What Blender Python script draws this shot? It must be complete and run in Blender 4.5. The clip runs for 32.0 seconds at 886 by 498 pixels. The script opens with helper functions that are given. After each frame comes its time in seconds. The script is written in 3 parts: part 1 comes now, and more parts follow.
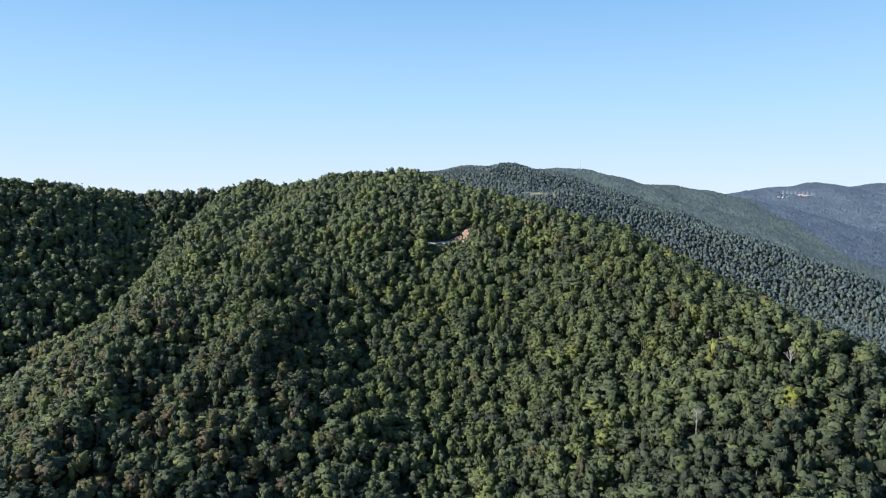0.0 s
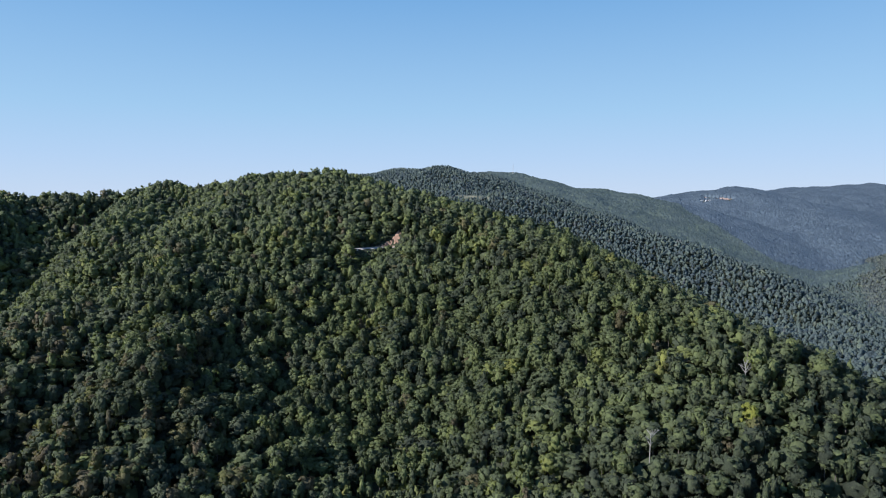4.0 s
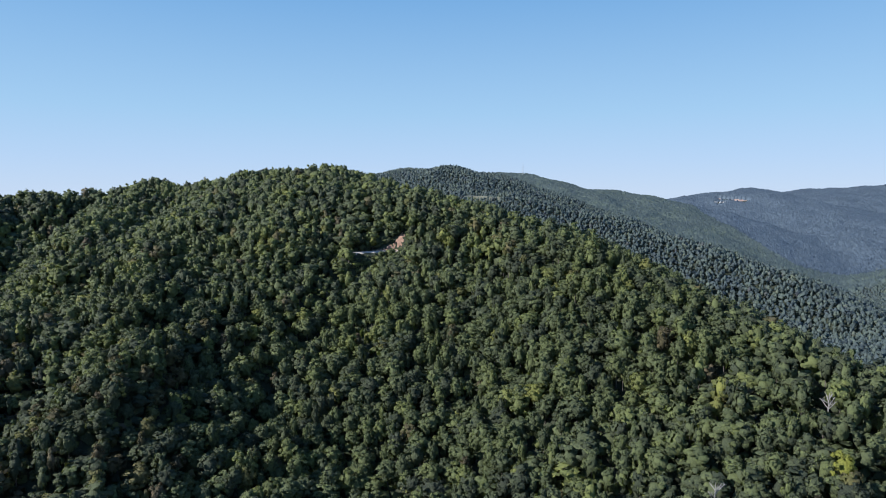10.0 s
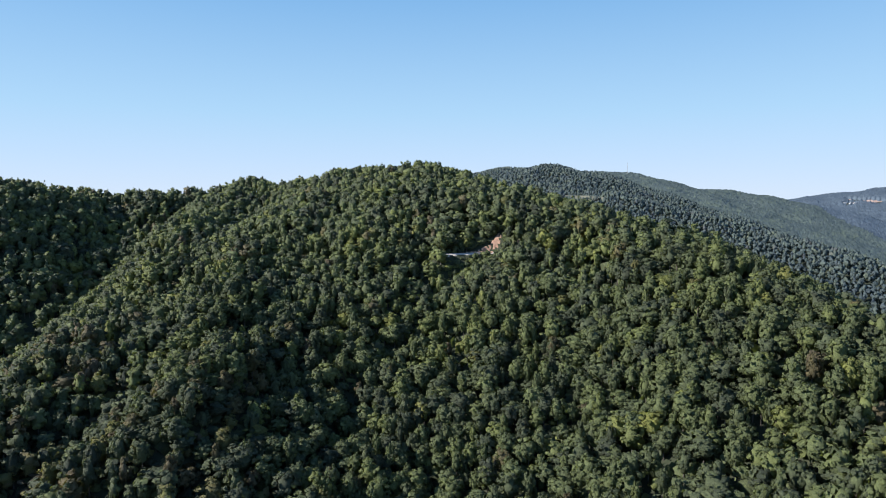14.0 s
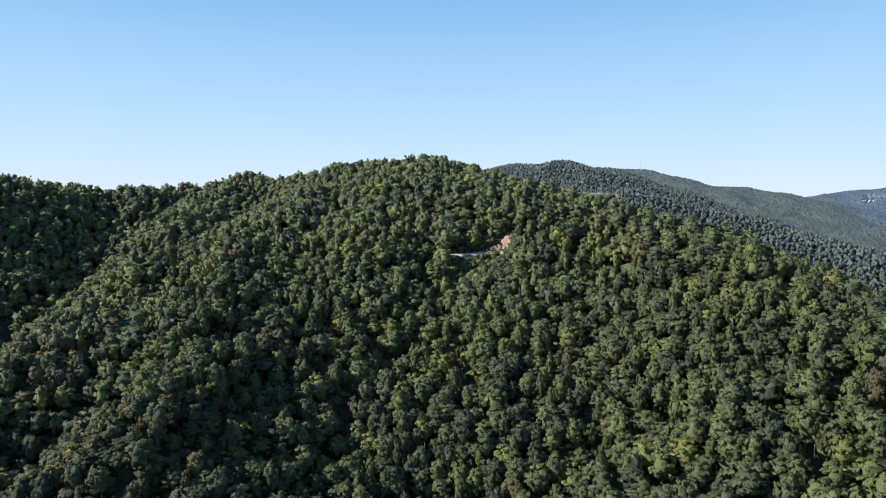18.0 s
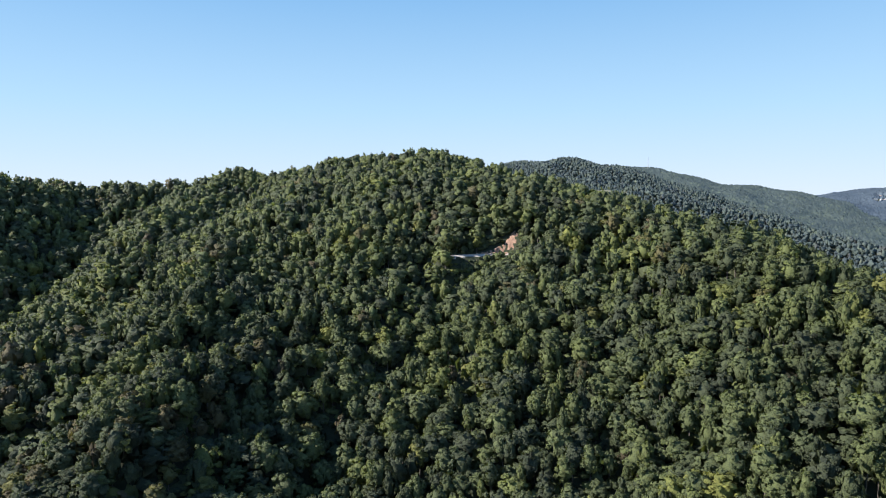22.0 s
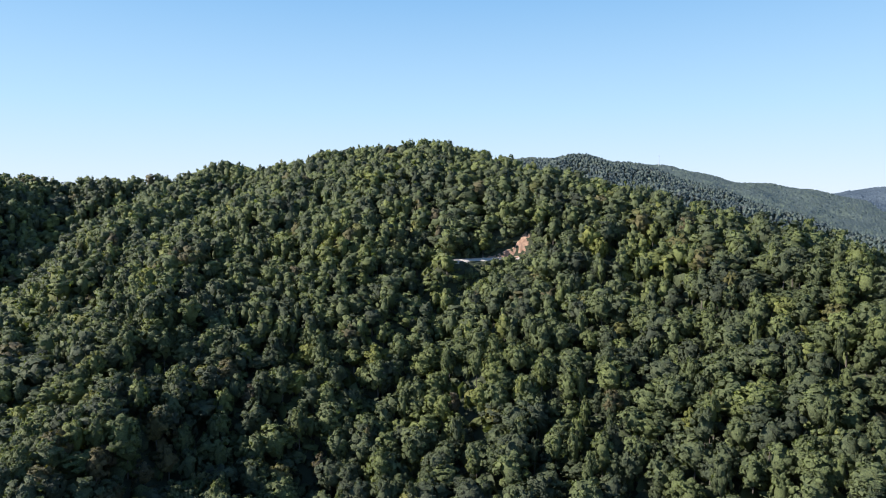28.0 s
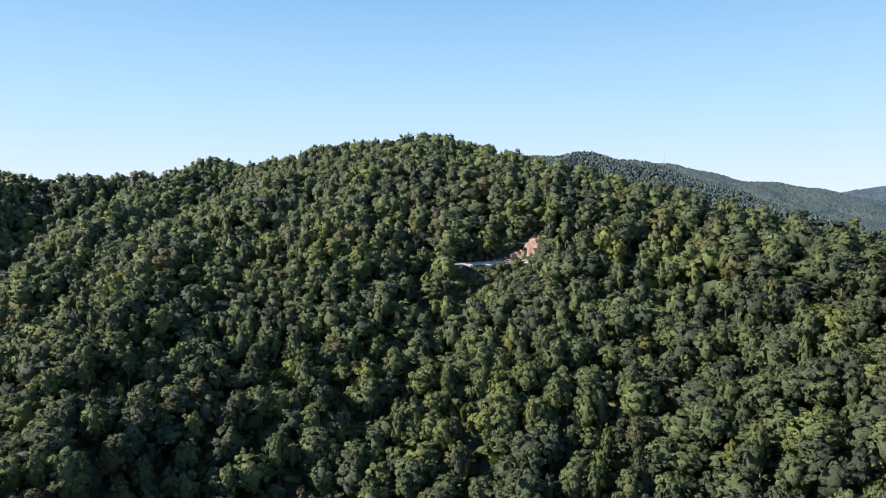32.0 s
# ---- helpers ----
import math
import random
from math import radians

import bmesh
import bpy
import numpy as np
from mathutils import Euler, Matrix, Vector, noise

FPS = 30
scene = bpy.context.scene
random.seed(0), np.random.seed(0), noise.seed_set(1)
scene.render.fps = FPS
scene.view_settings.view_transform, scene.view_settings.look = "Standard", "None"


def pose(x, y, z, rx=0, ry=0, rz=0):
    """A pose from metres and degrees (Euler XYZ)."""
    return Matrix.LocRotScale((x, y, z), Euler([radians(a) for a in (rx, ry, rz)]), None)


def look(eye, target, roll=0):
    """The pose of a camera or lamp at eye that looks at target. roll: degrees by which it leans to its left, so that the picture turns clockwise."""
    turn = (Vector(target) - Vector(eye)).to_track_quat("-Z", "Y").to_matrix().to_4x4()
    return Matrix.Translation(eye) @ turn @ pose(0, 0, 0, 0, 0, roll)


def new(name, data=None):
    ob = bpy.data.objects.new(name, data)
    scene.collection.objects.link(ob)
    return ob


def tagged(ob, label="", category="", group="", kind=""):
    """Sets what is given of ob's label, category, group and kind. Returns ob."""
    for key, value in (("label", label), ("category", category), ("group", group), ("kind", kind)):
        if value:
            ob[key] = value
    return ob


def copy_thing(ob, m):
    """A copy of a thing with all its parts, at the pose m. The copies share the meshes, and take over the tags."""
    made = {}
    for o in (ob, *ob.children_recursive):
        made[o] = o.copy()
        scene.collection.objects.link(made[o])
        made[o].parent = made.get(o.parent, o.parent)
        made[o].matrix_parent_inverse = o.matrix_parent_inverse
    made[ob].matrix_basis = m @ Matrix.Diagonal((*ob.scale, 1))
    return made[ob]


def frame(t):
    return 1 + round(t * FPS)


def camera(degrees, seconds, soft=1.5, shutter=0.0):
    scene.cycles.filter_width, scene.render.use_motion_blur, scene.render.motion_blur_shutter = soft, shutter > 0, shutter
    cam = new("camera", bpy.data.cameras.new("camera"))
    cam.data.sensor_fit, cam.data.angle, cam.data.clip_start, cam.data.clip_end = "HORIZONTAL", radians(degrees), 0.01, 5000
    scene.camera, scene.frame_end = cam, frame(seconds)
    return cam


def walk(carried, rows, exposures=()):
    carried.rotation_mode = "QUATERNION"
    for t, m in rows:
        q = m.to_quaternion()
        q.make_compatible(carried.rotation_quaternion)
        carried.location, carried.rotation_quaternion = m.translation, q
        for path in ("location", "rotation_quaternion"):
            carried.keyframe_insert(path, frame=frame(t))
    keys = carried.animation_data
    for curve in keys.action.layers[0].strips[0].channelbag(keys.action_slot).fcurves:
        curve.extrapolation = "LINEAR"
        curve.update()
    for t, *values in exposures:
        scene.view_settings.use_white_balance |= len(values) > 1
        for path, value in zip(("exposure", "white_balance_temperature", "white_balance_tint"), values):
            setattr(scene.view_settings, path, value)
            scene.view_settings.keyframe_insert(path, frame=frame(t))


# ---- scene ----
# Camera: seconds, x, y, z, tilt above level, bearing to the right of north
cam = camera(69.1, 32.0, soft=1.0)
PATH = [
    (0, 0.00, 0.00, 200.00, -5.507, -1.803),
    (0.1, 0.11, 1.15, 199.92, -5.536, 4.950),
    (0.2, 0.21, 2.29, 199.84, -5.589, 9.483),
    (0.3, 0.32, 3.43, 199.76, -5.630, 12.184),
    (0.4, 0.42, 4.57, 199.68, -5.631, 12.919),
    (0.5, 0.52, 5.72, 199.60, -5.614, 12.952),
    (1, 1.03, 11.41, 199.21, -5.563, 12.787),
    (2, 1.99, 22.73, 198.44, -5.467, 12.644),
    (3, 2.88, 33.96, 197.68, -5.372, 12.503),
    (3.4, 3.22, 38.42, 197.38, -5.334, 12.401),
    (3.5, 3.30, 39.54, 197.31, -5.317, 12.106),
    (3.6, 3.39, 40.65, 197.23, -5.269, 10.438),
    (3.7, 3.47, 41.76, 197.16, -5.208, 7.875),
    (3.8, 3.55, 42.87, 197.09, -5.167, 5.906),
    (3.9, 3.63, 43.98, 197.01, -5.141, 4.658),
    (4, 3.71, 45.09, 196.94, -5.124, 4.050),
    (4.5, 4.10, 50.63, 196.57, -5.106, 4.080),
    (5.5, 4.83, 61.63, 195.86, -5.071, 4.091),
    (6.5, 5.49, 72.54, 195.15, -5.038, 4.154),
    (7, 5.80, 77.96, 194.80, -5.021, 4.088),
    (7.1, 5.86, 79.04, 194.74, -5.017, 3.975),
    (7.2, 5.91, 80.12, 194.67, -5.010, 3.714),
    (7.3, 5.97, 81.20, 194.60, -5.005, 3.502),
    (7.5, 6.09, 83.36, 194.46, -4.996, 3.327),
    (8, 6.36, 88.73, 194.12, -4.981, 3.311),
    (9, 6.86, 99.41, 193.46, -4.952, 3.330),
    (10, 7.29, 110.00, 192.81, -4.935, 3.352),
    (10.2, 7.37, 112.11, 192.68, -4.931, 3.277),
    (10.4, 7.44, 114.22, 192.55, -4.923, 2.905),
    (10.6, 7.51, 116.32, 192.42, -4.919, 2.880),
    (11, 7.65, 120.50, 192.17, -4.914, 2.930),
    (11.2, 7.72, 122.59, 192.05, -4.910, 2.856),
    (11.3, 7.75, 123.64, 191.98, -4.903, 2.296),
    (11.4, 7.78, 124.68, 191.92, -4.892, 1.436),
    (11.5, 7.81, 125.72, 191.86, -4.885, 0.823),
    (11.6, 7.84, 126.76, 191.80, -4.881, 0.460),
    (11.8, 7.90, 128.84, 191.67, -4.876, 0.185),
    (12, 7.95, 130.91, 191.55, -4.873, 0.161),
    (12.3, 8.03, 134.02, 191.37, -4.870, 0.176),
    (12.4, 8.05, 135.05, 191.31, -4.866, -0.137),
    (12.5, 8.07, 136.08, 191.25, -4.855, -1.658),
    (12.6, 8.10, 137.12, 191.19, -4.849, -3.234),
    (12.7, 8.12, 138.15, 191.13, -4.846, -4.358),
    (12.8, 8.14, 139.18, 191.07, -4.844, -5.026),
    (12.9, 8.16, 140.20, 191.01, -4.843, -5.190),
    (13, 8.18, 141.23, 190.95, -4.842, -5.201),
    (14, 8.35, 151.46, 190.36, -4.878, -5.366),
    (14.2, 8.37, 153.49, 190.24, -4.885, -5.490),
    (14.4, 8.40, 155.53, 190.12, -4.893, -5.765),
    (14.6, 8.42, 157.55, 190.01, -4.901, -5.888),
    (15.5, 8.47, 166.63, 189.50, -4.936, -6.087),
    (16.5, 8.47, 176.63, 188.95, -4.978, -6.242),
    (17, 8.45, 181.60, 188.68, -5.000, -6.242),
    (19, 8.18, 201.23, 187.64, -5.095, -6.381),
    (21, 7.65, 220.50, 186.65, -5.136, -6.599),
    (23, 6.86, 239.41, 185.73, -5.191, -6.791),
    (25, 5.80, 257.96, 184.87, -5.206, -7.004),
    (26.5, 4.83, 271.63, 184.27, -5.230, -7.142),
    (28, 3.71, 285.09, 183.70, -5.264, -7.258),
    (30, 1.99, 302.73, 182.99, -5.284, -7.375),
    (32, 0.00, 320.00, 182.35, -5.327, -7.443),
]
walk(cam, [(t, pose(x, y, z, 90 + tilt, 0, -bearing)) for t, x, y, z, tilt, bearing in PATH],
     exposures=[(0.0, 0.42, 5950, 10), (0.5, 0.22, 5800, 10), (3.0, 0.10, 5750, 10), (4.0, 0.08, 5750, 10), (11.0, 0.12, 5800, 10), (13.0, 0.24, 5950, 10), (20.0, 0.42, 6150, 10), (32.0, 0.5, 6250, 10)])

# ---- sky and sun ----
SUN_BEARING, SUN_HEIGHT = -102.0, 31.0
world = bpy.data.worlds.new("sky")
scene.world = world
world.use_nodes = True
wn = world.node_tree
sky = wn.nodes.new("ShaderNodeTexSky")
sky.sky_type = "NISHITA"
sky.sun_disc = False
sky.sun_elevation = radians(SUN_HEIGHT)
sky.sun_rotation = radians(SUN_BEARING)
sky.altitude = 500
sky.air_density, sky.dust_density, sky.ozone_density = 1.0, 0.0, 1.6
haze = wn.nodes.new("ShaderNodeMix")
haze.data_type = "RGBA"
# paler towards the horizon
place = wn.nodes.new("ShaderNodeTexCoord")
split = wn.nodes.new("ShaderNodeSeparateXYZ")
wn.links.new(place.outputs["Generated"], split.inputs[0])
low_air = wn.nodes.new("ShaderNodeMapRange")
low_air.interpolation_type = "SMOOTHSTEP"
low_air.inputs["From Min"].default_value, low_air.inputs["From Max"].default_value = -0.05, 0.42
low_air.inputs["To Min"].default_value, low_air.inputs["To Max"].default_value = 0.95, 0.88
wn.links.new(split.outputs[2], low_air.inputs["Value"])
wn.links.new(low_air.outputs[0], haze.inputs[0])
air = wn.nodes.new("ShaderNodeValToRGB")
AIR = ((0.0, (6.4, 7.4, 8.6)), (0.05, (5.5, 7.0, 8.7)), (0.12, (4.35, 6.5, 8.4)), (0.28, (2.4, 4.7, 7.5)), (0.7, (1.1, 2.4, 5.2)))
while len(air.color_ramp.elements) < len(AIR):
    air.color_ramp.elements.new(0.5)
for stop, (height, tint) in zip(air.color_ramp.elements, AIR):
    stop.position, stop.color = height, (*tint, 1)
wn.links.new(split.outputs[2], air.inputs[0])
wn.links.new(air.outputs[0], haze.inputs[7])
wn.links.new(sky.outputs[0], haze.inputs[6])
wn.links.new(haze.outputs[2], wn.nodes["Background"].inputs[0])
wn.nodes["Background"].inputs[1].default_value = 0.088
sun = new("sun", bpy.data.lights.new("sun", "SUN"))
sun.data.energy, sun.data.angle, sun.data.color = 7.0, radians(0.53), (1.0, 0.93, 0.82)
sb, sh = radians(SUN_BEARING), radians(SUN_HEIGHT)
to_sun = Vector((math.sin(sb) * math.cos(sh), math.cos(sb) * math.cos(sh), math.sin(sh)))
sun.matrix_world = look(tuple(to_sun * 900), (0, 0, 0))


# ---- materials ----
def nodes_of(name):
    m = bpy.data.materials.new(name)
    m.use_nodes = True
    nt = m.node_tree
    return m, nt, nt.nodes["Principled BSDF"]


def ramp(nt, fac, stops):
    r = nt.nodes.new("ShaderNodeValToRGB")
    while len(r.color_ramp.elements) < len(stops):
        r.color_ramp.elements.new(0.5)
    for e, (p, c) in zip(r.color_ramp.elements, stops):
        e.position, e.color = p, (*c, 1)
    nt.links.new(fac, r.inputs[0])
    return r.outputs[0]


def noise_of(nt, scale, detail=3.0, coords="Object", rough=0.55):
    tc = nt.nodes.new("ShaderNodeTexCoord")
    n = nt.nodes.new("ShaderNodeTexNoise")
    n.inputs["Scale"].default_value, n.inputs["Detail"].default_value = scale, detail
    n.inputs["Roughness"].default_value = rough
    nt.links.new(tc.outputs[coords], n.inputs["Vector"])
    return n.outputs[0]


def math_of(nt, op, a, b):
    n = nt.nodes.new("ShaderNodeMath")
    n.operation = op
    for s, v in zip(n.inputs, (a, b)):
        if isinstance(v, (int, float)):
            s.default_value = v
        else:
            nt.links.new(v, s)
    return n.outputs[0]


def mixed(nt, fac, a, b, blend="MIX"):
    n = nt.nodes.new("ShaderNodeMix")
    n.data_type, n.blend_type = "RGBA", blend
    for s, v in ((n.inputs[0], fac), (n.inputs[6], a), (n.inputs[7], b)):
        if isinstance(v, (int, float)):
            s.default_value = v
        elif isinstance(v, tuple):
            s.default_value = (*v, 1)
        else:
            nt.links.new(v, s)
    return n.outputs[2]


def bumped(nt, bsdf, height, strength, distance):
    b = nt.nodes.new("ShaderNodeBump")
    b.inputs["Strength"].default_value, b.inputs["Distance"].default_value = strength, distance
    nt.links.new(height, b.inputs["Height"])
    nt.links.new(b.outputs[0], bsdf.inputs["Normal"])


# tone of a single tree, from blue-green and deep green to yellow-green and the first brown of autumn
GREENS = ((0, (0.055, 0.065, 0.043)), (0.22, (0.079, 0.094, 0.053)), (0.45, (0.109, 0.129, 0.059)), (0.66, (0.138, 0.157, 0.058)), (0.82, (0.18, 0.186, 0.055)), (0.92, (0.114, 0.101, 0.051)), (1, (0.103, 0.083, 0.054)))


def leaf_material(name, stops, per_tree="attribute", translucency=0.25, clump=1.0, relief=0.65, contrast=1.45):
    """Foliage. The tone comes from the tree (its own random number or the attribute 'tone'), with a lighter or darker tuft here and there."""
    m, nt, b = nodes_of(name)
    if per_tree == "object":
        info = nt.nodes.new("ShaderNodeObjectInfo")
        tone = info.outputs["Random"]
    else:
        at = nt.nodes.new("ShaderNodeAttribute")
        at.attribute_name = "tone"
        tone = at.outputs["Fac"]
    geo = nt.nodes.new("ShaderNodeNewGeometry")
    isle = geo.outputs["Random Per Island"]
    shift = math_of(nt, "MULTIPLY", math_of(nt, "SUBTRACT", isle, 0.5), 0.10)
    color = ramp(nt, math_of(nt, "ADD", tone, shift), stops)
    # lighter and darker sprays of leaves
    fine = noise_of(nt, 2.4 / clump, 4.0, rough=0.7)
    value = math_of(nt, "ADD", math_of(nt, "MULTIPLY", isle, 0.26), math_of(nt, "MULTIPLY", fine, 0.95))
    dim, bright = tuple(1.12 - contrast * k for k in (0.52, 0.50, 0.44)), tuple(1.12 + contrast * k for k in (0.42, 0.40, 0.22))
    color = mixed(nt, 1.0, color, ramp(nt, value, ((0.34, dim), (0.6, (1.12, 1.12, 1.10)), (0.84, bright))), "MULTIPLY")
    nt.links.new(color, b.inputs["Base Color"])
    b.inputs["Roughness"].default_value = 0.62
    b.inputs["Specular IOR Level"].default_value = 0.25
    bumped(nt, b, noise_of(nt, 2.6 / clump, 3.0, rough=0.65), 1.0, relief * clump)
    tr = nt.nodes.new("ShaderNodeBsdfTranslucent")
    nt.links.new(mixed(nt, 1.0, color, (1.25, 1.35, 0.6), "MULTIPLY"), tr.inputs[0])
    mix = nt.nodes.new("ShaderNodeMixShader")
    mix.inputs[0].default_value = translucency
    nt.links.new(b.outputs[0], mix.inputs[1])
    nt.links.new(tr.outputs[0], mix.inputs[2])
    nt.links.new(mix.outputs[0], nt.nodes["Material Output"].inputs[0])
    return m


def plain_material(name, a, b_color, scale, roughness=0.9, bump=0.0, distance=0.1):
    m, nt, b = nodes_of(name)
    n = noise_of(nt, scale, 6.0)
    nt.links.new(ramp(nt, n, ((0.3, a), (0.7, b_color))), b.inputs["Base Color"])
    b.inputs["Roughness"].default_value = roughness
    if bump:
        bumped(nt, b, noise_of(nt, scale * 5, 4.0), bump, distance)
    return m


LEAVES = leaf_material("leaves", GREENS)


# pulls leaf colours to a haze colour, so distance is painted into them
def hazed(stops, color, share):
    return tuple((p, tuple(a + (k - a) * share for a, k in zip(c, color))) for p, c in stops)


# blue-grey haze of the air in between is mixed into these leaf colours
LEAVES_FAR = leaf_material("leaves_of_far_woods", hazed(GREENS, (0.048, 0.068, 0.100), 0.62), translucency=0.1, clump=1.5, relief=0.3, contrast=0.95)
LEAVES_SHOULDER = leaf_material("hazed_leaves_of_shoulder_woods", hazed(GREENS, (0.048, 0.068, 0.100), 0.62), translucency=0.1, clump=9.0, relief=0.12, contrast=1.25)
LEAVES_VALLEY = leaf_material("leaves_of_valley_woods", hazed(GREENS, (0.072, 0.081, 0.108), 0.62), translucency=0.12, clump=1.5, relief=0.3, contrast=0.95)
# horizon leaves are almost wholly haze blue, put into the base colour
LEAVES_HORIZON = leaf_material("hazed_leaves_of_horizon_woods", hazed(GREENS, (0.066, 0.088, 0.124), 0.92), translucency=0.0, clump=14.0, relief=0.1, contrast=1.25)
BARK = plain_material("bark", (0.07, 0.055, 0.045), (0.16, 0.14, 0.12), 3.0, 0.95, 0.5, 0.05)
DEADWOOD = plain_material("grey_deadwood", (0.20, 0.19, 0.175), (0.34, 0.32, 0.30), 2.0, 0.9, 0.4, 0.03)
LITTER = plain_material("forest_floor", (0.022, 0.031, 0.015), (0.042, 0.044, 0.024), 0.35, 1.0, 0.5, 0.3)
GRAVEL = plain_material("pale_gravel", (0.38, 0.32, 0.275), (0.53, 0.455, 0.40), 1.6, 0.95, 0.6, 0.06)
EARTH = plain_material("orange_earth", (0.24, 0.13, 0.085), (0.45, 0.285, 0.20), 0.5, 0.95, 0.8, 0.3)
MEADOW = plain_material("meadow_grass", (0.14, 0.137, 0.085), (0.21, 0.197, 0.13), 0.05, 0.95, 0.3, 0.2)
LAWN = plain_material("lawn_grass", (0.12, 0.145, 0.08), (0.18, 0.195, 0.12), 0.1, 0.95, 0.3, 0.1)
STUBBLE = plain_material("bare_pinkish_soil", (0.28, 0.19, 0.155), (0.40, 0.30, 0.26), 0.02, 0.95)
WHITE_WALL = plain_material("white_siding", (0.55, 0.55, 0.54), (0.66, 0.66, 0.64), 1.0, 0.6)
ROOF_METAL = plain_material("pale_metal_roof", (0.46, 0.47, 0.48), (0.58, 0.59, 0.60), 0.8, 0.4)
ROOF_GREY = plain_material("grey_shingle_roof", (0.28, 0.28, 0.29), (0.40, 0.40, 0.41), 1.5, 0.8)
STEEL = plain_material("galvanised_steel", (0.35, 0.36, 0.37), (0.48, 0.49, 0.50), 2.0, 0.5)
GLASS_DARK = plain_material("dark_window_glass", (0.03, 0.035, 0.04), (0.05, 0.055, 0.06), 1.0, 0.1)

# ---- relief: crest lines (x, y, height), fall of the flanks, roundness of the crest ----
MAIN_CREST = [(-267, 871, 179), (-167, 854, 200), (-74, 799, 206), (66, 706, 171), (135, 625, 150), (217, 381, 93), (163, 351, 66), (215, 220, 30)]
ARM_CREST = [(217, 384, 93), (262, 352, 68), (312, 318, 41), (360, 270, 14)]
SPUR_CREST = [(-284, 876, 187), (-296, 800, 172), (-288, 740, 156), (-264, 656, 127), (-257, 600, 105), (-250, 500, 84), (-238, 380, 45), (-230, 260, 15)]
LEFT_CREST = [(-285, 890, 188), (-438, 868, 175), (-524, 747, 194), (-640, 620, 189)]
NOSE_CREST = [(-90, 762, 180), (-108, 698, 148), (-120, 607, 88)]
FACE_CREST = [(-167, 858, 193), (-195, 720, 157), (-186, 590, 113), (-160, 494, 82), (-150, 420, 48), (-140, 330, 12)]
PEAK_CREST = [(-241, 2030, 192), (-102, 1992, 230), (-1, 1945, 246), (124, 1881, 258), (200, 1885, 243), (265, 1826, 207), (323, 1715, 169)]
SHOULDER_CREST = [(148, 2942, 258), (324, 2927, 266), (499, 2903, 263), (621, 2879, 231), (742, 2850, 196), (888, 2912, 194), (1062, 2959, 170), (1224, 2895, 131)]
FIELD_SPUR = [(148, 1504, 187), (225, 1495, 183), (403, 1405, 137), (560, 1295, 89), (633, 1182, 54), (671, 1043, 12), (682, 913, -12)]
FAR_CREST = [(643, 4263, 198), (1011, 4191, 180), (1300, 4110, 172), (1476, 4050, 154), (1631, 3991, 135), (1845, 3896, 180), (1987, 3712, 204),
             (2111, 3758, 180), (2382, 3712, 205), (2702, 3485, 221), (3000, 3231, 206), (3229, 3001, 205), (3433, 2602, 202)]
FAR_SPUR = [(1893, 3536, 201), (1990, 3050, 125), (1930, 2560, 56), (1836, 2253, 4), (1695, 1982, -36), (1400, 1800, -66)]
RIGHT_CREST = [(1836, 1397, 205), (1691, 1571, 92), (1536, 1587, 12), (1386, 1590, -28), (1216, 1537, -62), (1123, 1482, -80)]
NEAR_RIGHT = [(1860, 1330, 205), (1163, 792, 62), (687, 423, 44)]
RIDGES = [(MAIN_CREST, 0.62, 24), (ARM_CREST, 0.58, 24), (SPUR_CREST, 0.64, 20), (LEFT_CREST, 0.74, 22), (NOSE_CREST, 0.60, 22), (FACE_CREST, 0.60, 24), (PEAK_CREST, 0.36, 60),
          (FIELD_SPUR, 0.52, 60), (SHOULDER_CREST, 0.3, 70), (FAR_CREST, 0.24, 90), (FAR_SPUR, 0.3, 90), (RIGHT_CREST, 0.36, 60), (NEAR_RIGHT, 0.40, 70)]
VALLEY = -14.0


def valley_floor(x, y):
    """The valley falls away to the north-east."""
    return VALLEY - np.clip((x * 0.62 + y * 0.78 - 1080) * 0.075, 0, 66)


def crest_height(x, y, crest, fall, width):
    best = np.full(np.shape(x), -1e3)
    for (ax, ay, ah), (bx, by, bh) in zip(crest[:-1], crest[1:]):
        dx, dy = bx - ax, by - ay
        s = np.clip(((x - ax) * dx + (y - ay) * dy) / (dx * dx + dy * dy), 0, 1)
        d = np.hypot(x - ax - s * dx, y - ay - s * dy)
        best = np.maximum(best, ah + (bh - ah) * s - fall * (np.sqrt(d * d + width * width) - width))
    return best


def waves(x, y, size, seed):
    """Smooth uneven ground between -1 and 1, of that size in metres."""
    r = np.random.RandomState(seed)
    out = 0
    for k in range(7):
        a, f, p = r.uniform(0, math.tau), r.uniform(0.6, 1.6) * math.tau / size, r.uniform(0, math.tau)
        out = out + np.sin((x * math.cos(a) + y * math.sin(a)) * f + p)
    return out / 4.0


# ravines washed into the slope: line, depth, half width
RAVINES = [([(-35, 640), (-41, 604), (-56, 576), (-72, 545), (-92, 474), (-98, 430), (-100, 340)], 9.0, 17.0),
           ([(-150, 565), (-185, 505), (-208, 458), (-222, 400), (-225, 320)], 8.0, 17.0),
           ([(-118, 540), (-126, 480), (-130, 420), (-130, 330)], 9.0, 17.0),
           ([(70, 600), (60, 540), (42, 470), (30, 400)], 6.0, 14.0),
           ([(-338, 845), (-346, 785), (-350, 710), (-352, 600)], 30.0, 25.0)]


